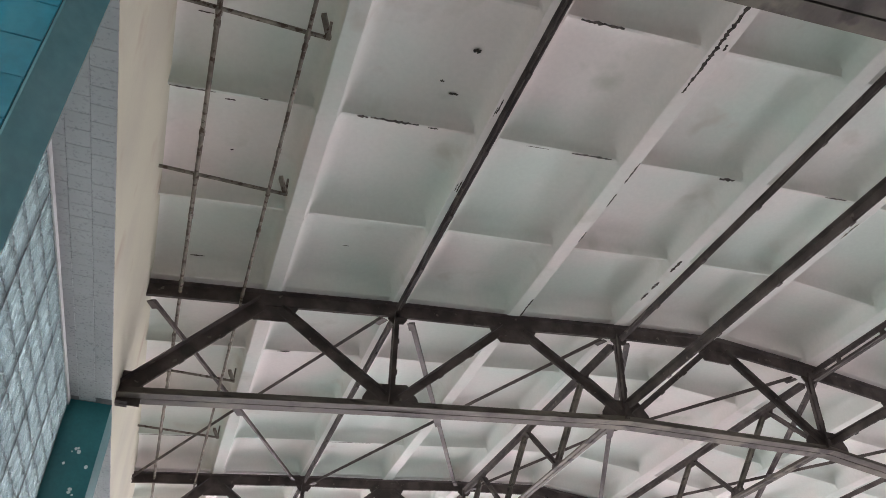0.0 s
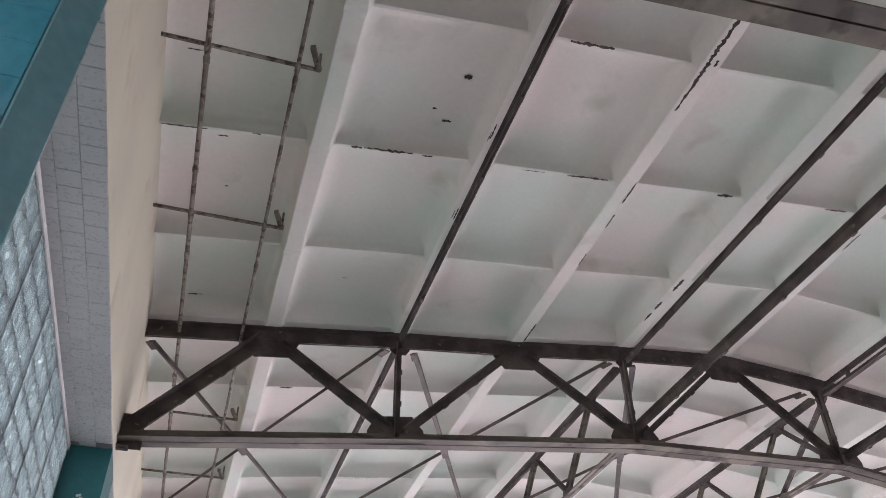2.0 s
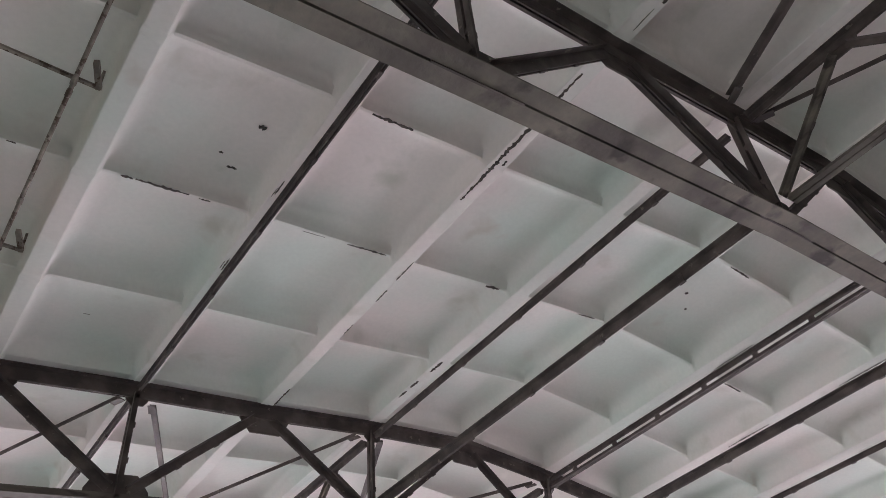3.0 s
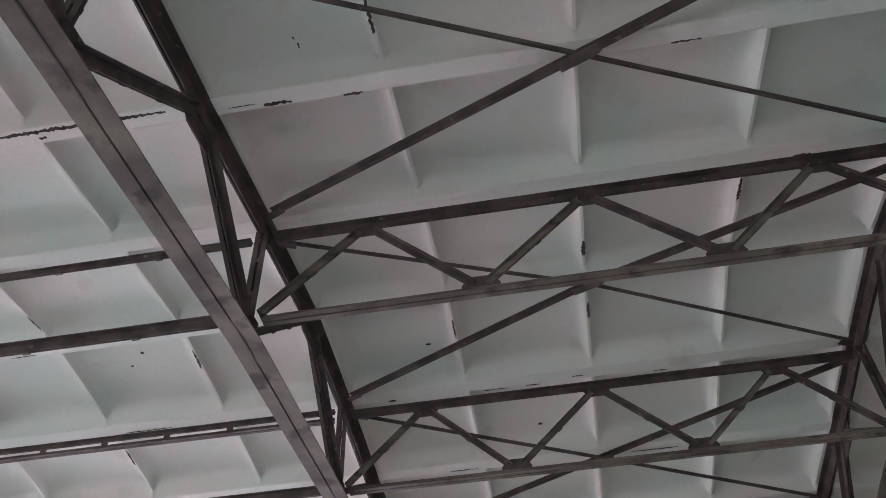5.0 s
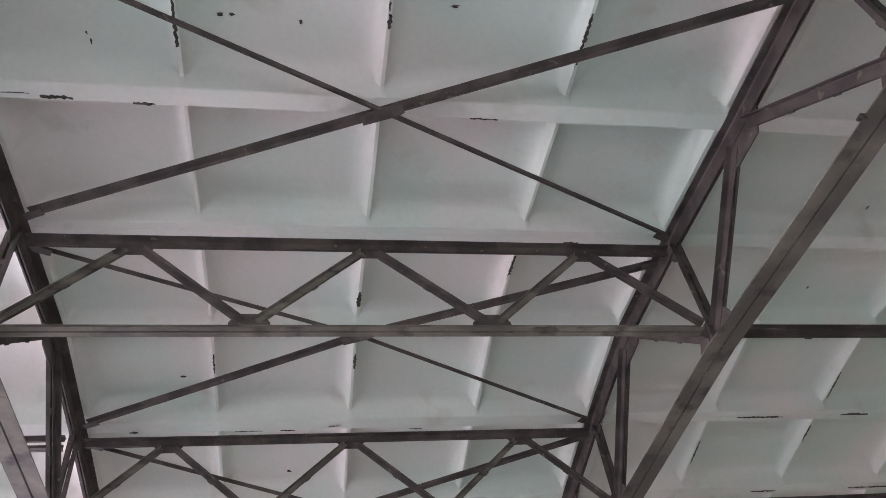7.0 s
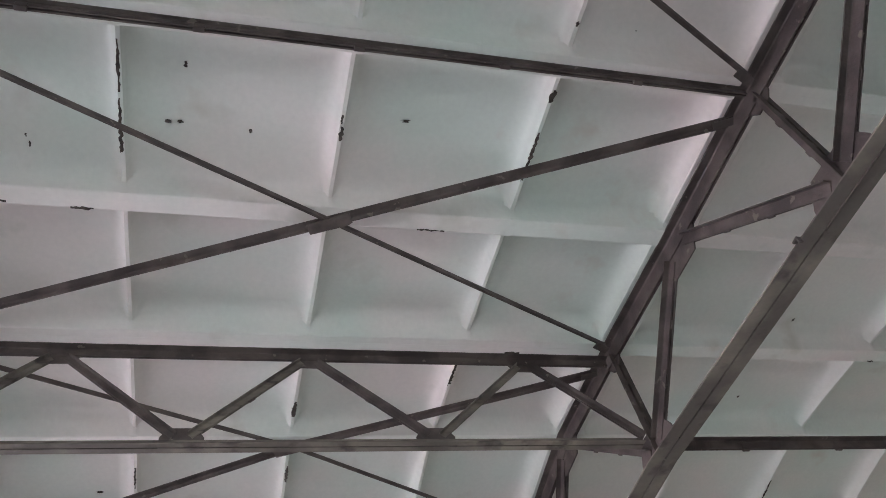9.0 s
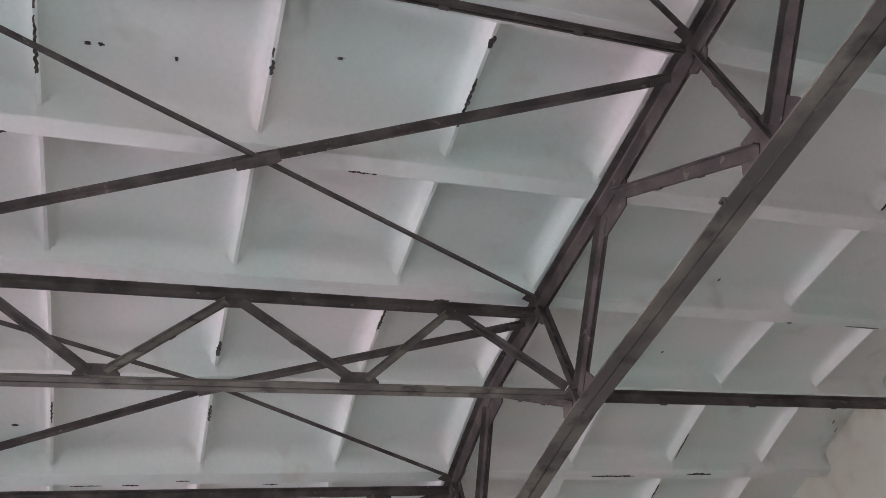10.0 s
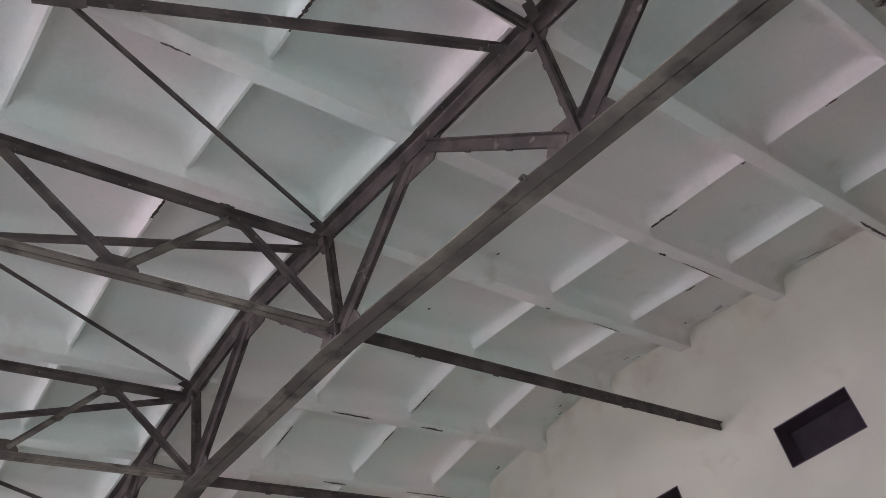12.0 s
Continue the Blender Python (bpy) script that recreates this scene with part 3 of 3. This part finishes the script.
top_strut = strut(3, 0, zt(3) - 0.02, size=0.062, flange=0.034)
for x, y, dz in ((3, 12, -0.02), (3, -6, -0.012), (3, 6, -0.03), (6, 0, -0.14), (6, 12, -0.14), (12, 0, -0.05), (12, -6, -0.05), (12, 6, -0.05)):
    copy_thing(top_strut, pose(x, y, zt(x) + dz))
low_strut = strut(6, 0, 5.92, size=0.09, flange=0.06)
for x, y in ((6, 12), (9, 0), (9, 12)):
    copy_thing(low_strut, pose(x, y, 5.92))
def twin_strut(x, y0, z):
    ob = base("twin_strut", (x, y0, z), "two thin dark steel bars joined by small plates", "roof strut", "twin struts")
    for dz, e in ((0.052, 1), (-0.052, -1)):
        paired("bar", [((0, 0.10, dz), (0, 5.90, dz))], ALONG_X, 0.055, 0.036, 0.007, 0.005, e, STEEL, ob)
    for y in (0.6, 1.4, 2.2, 3.0, 3.8, 4.6, 5.4):
        bm = bmesh.new()
        box(bm, -0.0045, 0.0045, y - 0.04, y + 0.04, -0.075, 0.075)
        part("spacer_plate", bm, STEEL, ob)
    return ob


twin_strut(9, 0, zt(9) - 0.11)
twin_strut(9, 12, zt(9) - 0.11)
for x in (6, 9):
    copy_thing(low_strut, pose(x, -11.87, 5.85))


def cross_brace(x, y0):
    """Two single angles crossing under the plates, bent at the plate where they meet."""
    ob = base("cross_brace", (x, y0, 0), "dark steel cross brace of two angles under the roof plates", "cross brace", "roof cross braces")
    za, zm, zc = zt(x) - 0.05, zt(x + 1.5) - 0.008, zt(x + 3) - 0.025
    for k, (a, b) in enumerate((((0.24, 0.16, za + 0.02), (2.76, 5.84, zc)), ((0.14, 5.84, za), (2.86, 0.16, zc)))):
        bm = bmesh.new()
        off = Vector((0, 0, -0.012 * k))
        a, m, b = Vector(a) + off, Vector((1.5, 3.0, zm)) + off, Vector(b) + off
        flat = Vector((0, 0, 1)).cross((b - a).normalized()).normalized()
        for p0, p1 in ((a, m), (m, b)):
            angles(bm, p0, p1, flat, 0.05, 0.045 if k else 0.07, 0.008, gap=-0.03, edge=1, sides=(1,))
        part("bar", bm, STEEL, ob)
    bm = bmesh.new()
    c = (1.5, 3.0, zm - 0.034)
    plate(bm, c, (0.45, 1, 0), (0, 0, 1), [(-0.17, -0.055), (0.17, -0.055), (0.17, 0.04), (-0.12, 0.055), (-0.17, 0.04)], 0.012)
    part("centre_plate", bm, STEEL, ob)
    for px, py, pz, way in ((0.24, 0.2, za, 1), (2.76, 5.8, zc - 0.02, 1), (0.14, 5.8, za - 0.03, -1), (2.86, 0.2, zc - 0.03, -1)):
        bm = bmesh.new()
        plate(bm, (px, py, pz), (0.45 * way, 1, 0), (0, 0, 1), [(-0.08, -0.036), (0.08, -0.036), (0.08, 0.036), (-0.08, 0.036)], 0.01)
        part("end_plate", bm, STEEL, ob)
    return ob


for y in (-6, 6):
    for x in (0, 3, 6, 9, 12):
        cross_brace(x, y)

# ---- pipes along the west wall ----
PIPE_Z = 6.35
for x, r in ((0.505, 0.021), (1.17, 0.017)):
    ob = base("service_pipe", (x, 0, PIPE_Z), "thin flaking rusty steel pipe hung below the roof", "pipe", "pipes along the west wall")
    for k in range(5):
        bm = bmesh.new()
        tube(bm, (0.006 * (k % 2), -12 + 6 * k, 0), (-0.006 * (k % 2), -6 + 6 * k, 0), r)
        part("pipe", bm, RUST, ob, smooth=False)
    for k in range(24):
        y = -11.3 + 1.22 * k
        bm = bmesh.new()
        tube(bm, (0, y - 0.03, 0), (0, y + 0.03, 0), r * 1.25, 8)
        part("coupling", bm, RUST, ob)
bar = base("pipe_hanger", (0, 2.0, PIPE_Z), "rusty steel bar carrying the pipes from wall to roof rib", "pipe hanger", "pipe hangers")
bm = bmesh.new()
box(bm, X_WEST - 0.05, 1.34, -0.013, 0.013, 0.022, 0.045)
part("bar", bm, RUST, bar)
bm = bmesh.new()
prism(bm, Vector((1.33, 0, 0.03)), Vector((1.25, -0.16, 0.09)), Vector((0.9, -0.4, 0)), Vector((0, 0, 1)), [(-0.02, -0.02), (0.02, -0.02), (0.02, 0.02), (-0.02, 0.02)])
part("bracket", bm, RUST, bar)
bm = bmesh.new()
box(bm, 1.318, 1.338, -0.012, 0.012, 0.045, 0.22)
part("hanger_rod", bm, RUST, bar)
for x, r in ((0.505, 0.021), (1.17, 0.017)):
    bm = bmesh.new()
    tube(bm, (x, -0.035, 0), (x, 0.035, 0), r * 1.3, 8)
    part("clamp", bm, RUST, bar)
for y in (-10.0, -8.05, -4.0, -2.05, 3.95, 8.0, 9.95, 14.0, 15.95):
    copy_thing(bar, pose(0, y, PIPE_Z))

# ---- windows ----
def ribbed_block(bm, x, y, z, s=0.193):
    """A glass block whose room face carries three upright flutes."""
    k = 6
    cols = []
    for i in range(k + 1):
        u = (i / k - 0.5) * s
        out = 0.022 if i % 2 else 0.0
        cols.append((u, out))
    top = [bm.verts.new((x + 0.03 + o, y + u, z + s / 2)) for u, o in cols]
    bot = [bm.verts.new((x + 0.03 + o, y + u, z - s / 2)) for u, o in cols]
    for i in range(k):
        bm.faces.new((bot[i], bot[i + 1], top[i + 1], top[i]))
    back = [bm.verts.new((x - 0.04, y + u, z + v)) for u, v in ((-s / 2, -s / 2), (s / 2, -s / 2), (s / 2, s / 2), (-s / 2, s / 2))]
    bm.faces.new(back[::-1])
    bm.faces.new((back[0], back[1], *bot[::-1]))
    bm.faces.new((back[3], top[0], *top[1:], back[2]))
    bm.faces.new((back[0], bot[0], top[0], back[3]))
    bm.faces.new((back[1], back[2], top[-1], bot[-1]))


PITCH = 0.205


def block_window(number, y0, y1, pieces):
    win = base(f"window_{number}", (-0.27, (y0 + y1) / 2, 1.0), "ribbed glass block window in a white frame", "window", kind="structure")
    half, high = (y1 - y0) / 2, HEAD - 1.0
    n, rows = int((y1 - y0 - 0.06) / PITCH), int((high - 0.06) / PITCH)
    start, foot = -n * PITCH / 2, high - 0.07 - rows * PITCH
    bm = bmesh.new()
    for i in range(n + 1):
        y = start + i * PITCH
        wide = 0.009 if i % 4 == 1 else 0.0045
        box(bm, -0.045, 0.05 if i % 4 == 1 else 0.026, y - wide, y + wide, foot, foot + rows * PITCH)
    for j in range(rows + 1):
        z = foot + j * PITCH
        box(bm, -0.044, 0.043, start, start + n * PITCH, z - 0.0075, z + 0.0075)
    part("mortar", bm, MORTAR, win)
    bm = bmesh.new()
    box(bm, -0.05, 0.055, -half, half, high - 0.06, high)
    box(bm, -0.05, 0.03, -half, half, 0.0, max(foot - 0.006, 0.01))
    box(bm, -0.05, 0.03, -half, start - 0.006, 0.0, high)
    box(bm, -0.05, 0.03, start + n * PITCH + 0.006, half, 0.0, high)
    part("window_frame", bm, PLASTIC_WHITE, win)
    shared, rest = None, bmesh.new()
    for i in range(n):
        for j in range(rows):
            y, z = start + (i + 0.5) * PITCH, foot + (j + 0.5) * PITCH
            if pieces and j >= rows - 11:
                if shared is None:
                    one = bmesh.new()
                    ribbed_block(one, 0, 0, 0)
                    ob = part("glass_block", one, BLOCK_GLASS, win)
                    shared = ob.data
                else:
                    ob = new("glass_block", shared)
                    ob.parent = win
                ob.location = (0.001 * ((i * 7 + j * 3) % 5 - 2), y, z)
                ob.visible_shadow = False
            else:
                ribbed_block(rest, 0, y, z)
    ob = tagged(part("glass_blocks", rest, BLOCK_GLASS, win), kind="stuff")
    ob.visible_shadow = False


for k in range(5):
    block_window(k + 1, PIERS[k][1], PIERS[k + 1][0], k == 2)

for k in (2, 3, 4):
    y0, y1 = PIERS[k][1], PIERS[k + 1][0]
    win = base(f"window_{k + 4}", (15.25, (y0 + y1) / 2, 1.0), "tall window of clear panes in a white frame", "window", kind="structure")
    h = (y1 - y0) / 2
    bm = bmesh.new()
    for i in range(5):
        y = -h + 0.03 + i * (2 * h - 0.06) / 4
        box(bm, -0.03, 0.03, y - 0.03, y + 0.03, 0.0, 4.0)
    for z in (0.03, 2.0, 3.97):
        box(bm, -0.028, 0.028, -h, h, z - 0.03, z + 0.03)
    part("window_frame", bm, PLASTIC_WHITE, win)
    bm = bmesh.new()
    box(bm, -0.004, 0.004, -h, h, 0.0, 4.0)
    part("pane", bm, PANE_GLASS, win).visible_shadow = False

win = base("window_9", (7.5, 18.2, 1.0), "wide end window of clear panes in a white frame", "window", kind="structure")
bm = bmesh.new()
for i in range(10):
    x = -6.47 + i * 12.94 / 9
    box(bm, x - 0.03, x + 0.03, -0.03, 0.03, 0.0, 4.6)
for z in (0.03, 2.3, 4.57):
    box(bm, -6.5, 6.5, -0.028, 0.028, z - 0.03, z + 0.03)
part("window_frame", bm, PLASTIC_WHITE, win)
bm = bmesh.new()
box(bm, -6.5, 6.5, -0.004, 0.004, 0.0, 4.6)
part("pane", bm, PANE_GLASS, win).visible_shadow = False

# ---- glazed tiles ----
def tile_mesh(name, sx, sy, sz, mat):
    bm = bmesh.new()
    box(bm, -sx / 2, sx / 2, -sy / 2, sy / 2, -sz / 2, sz / 2, 0.0025)
    me = bpy.data.meshes.new(name)
    bm.to_mesh(me)
    bm.free()
    me.materials.append(mat)
    return me


def soffit(k):
    """White tiles under the lintel of one window, in three staggered rows."""
    y0, y1 = PIERS[k][1], PIERS[k + 1][0]
    bm = bmesh.new()
    box(bm, -0.30, X_WEST - 0.002, y0, y1, HEAD, HEAD + 0.005)
    bed = setting("window_soffit", bm, GROUT, "white tiled underside of the window lintel", "soffit")
    data = tile_mesh("tile", 0.148, 0.148, 0.008, TILE_WHITE)
    rng = random.Random(k)
    for r in range(3):
        y = y0 + 0.08 + (0.05, 0.0, 0.085)[r]
        while y < y1 - 0.075:
            ob = new("tile", data)
            ob.parent = bed
            ob.location = (X_WEST - 0.075 - 0.15 * r, y, HEAD - 0.0035 + rng.uniform(-0.0006, 0.0006))
            ob.rotation_euler = (rng.uniform(-0.004, 0.004), rng.uniform(-0.004, 0.004), 0)
            y += 0.150


for k in (1, 2, 3):
    soffit(k)

# a projecting tiled pier with a cut corner, its broad face to the south
PX, PY, TEAL_PITCH = 0.297, -0.195, 0.168
bm = bmesh.new()
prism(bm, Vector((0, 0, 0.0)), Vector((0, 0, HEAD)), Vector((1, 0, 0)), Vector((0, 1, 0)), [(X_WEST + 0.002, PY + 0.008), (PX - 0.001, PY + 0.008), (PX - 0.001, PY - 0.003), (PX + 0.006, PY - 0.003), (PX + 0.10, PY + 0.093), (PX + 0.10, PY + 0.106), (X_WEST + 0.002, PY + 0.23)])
setting("wall_pilaster", bm, TEAL_SHEEN, "teal glazed pilaster with a cut corner, its sheen painted in", "pilaster")
pier = base("pilaster_tiling", (PX, PY, 1.0), "glossy teal square wall tiles on the pilaster", "wall tiling", kind="structure")
bm = bmesh.new()
box(bm, -0.68, -0.001, 0.002, 0.007, 0.0, HEAD - 1.0)
part("grout_bed", bm, TEAL_GROUT, pier)
data = tile_mesh("tile", TEAL_PITCH - 0.0028, 0.008, TEAL_PITCH - 0.0016, TEAL)
rng = random.Random(5)
for c in range(4):
    for r in range(23):
        ob = new("tile", data)
        ob.parent = pier
        ob.location = (-TEAL_PITCH * (c + 0.5) - 0.003, rng.uniform(-0.0006, 0.0006), 0.008 + TEAL_PITCH * (r + 0.5))
        ob.rotation_euler = (rng.uniform(-0.006, 0.006), 0, rng.uniform(-0.006, 0.006))

# ---- flecks of bare plaster on the far pier ----
bm = bmesh.new()
rng = random.Random(8)
for x, z, r in ((-0.03, 4.36, 0.017), (0.0, 4.335, 0.024), (-0.01, 4.37, 0.012), (-0.10, 4.21, 0.016), (0.10, 4.20, 0.02), (-0.06, 4.33, 0.008), (0.02, 3.98, 0.02), (0.015, 3.95, 0.018), (0.05, 3.93, 0.012)):
    ring = [bm.verts.new((x + r * rng.uniform(0.7, 1.1) * math.cos(a * 0.785), 5.826, z + r * rng.uniform(0.7, 1.1) * math.sin(a * 0.785))) for a in range(8)]
    bm.faces.new(ring)
tagged(part("paint_flecks", bm, FLAKE), "small white flecks where teal paint has chipped off the pier", "paint flecks", kind="stuff")
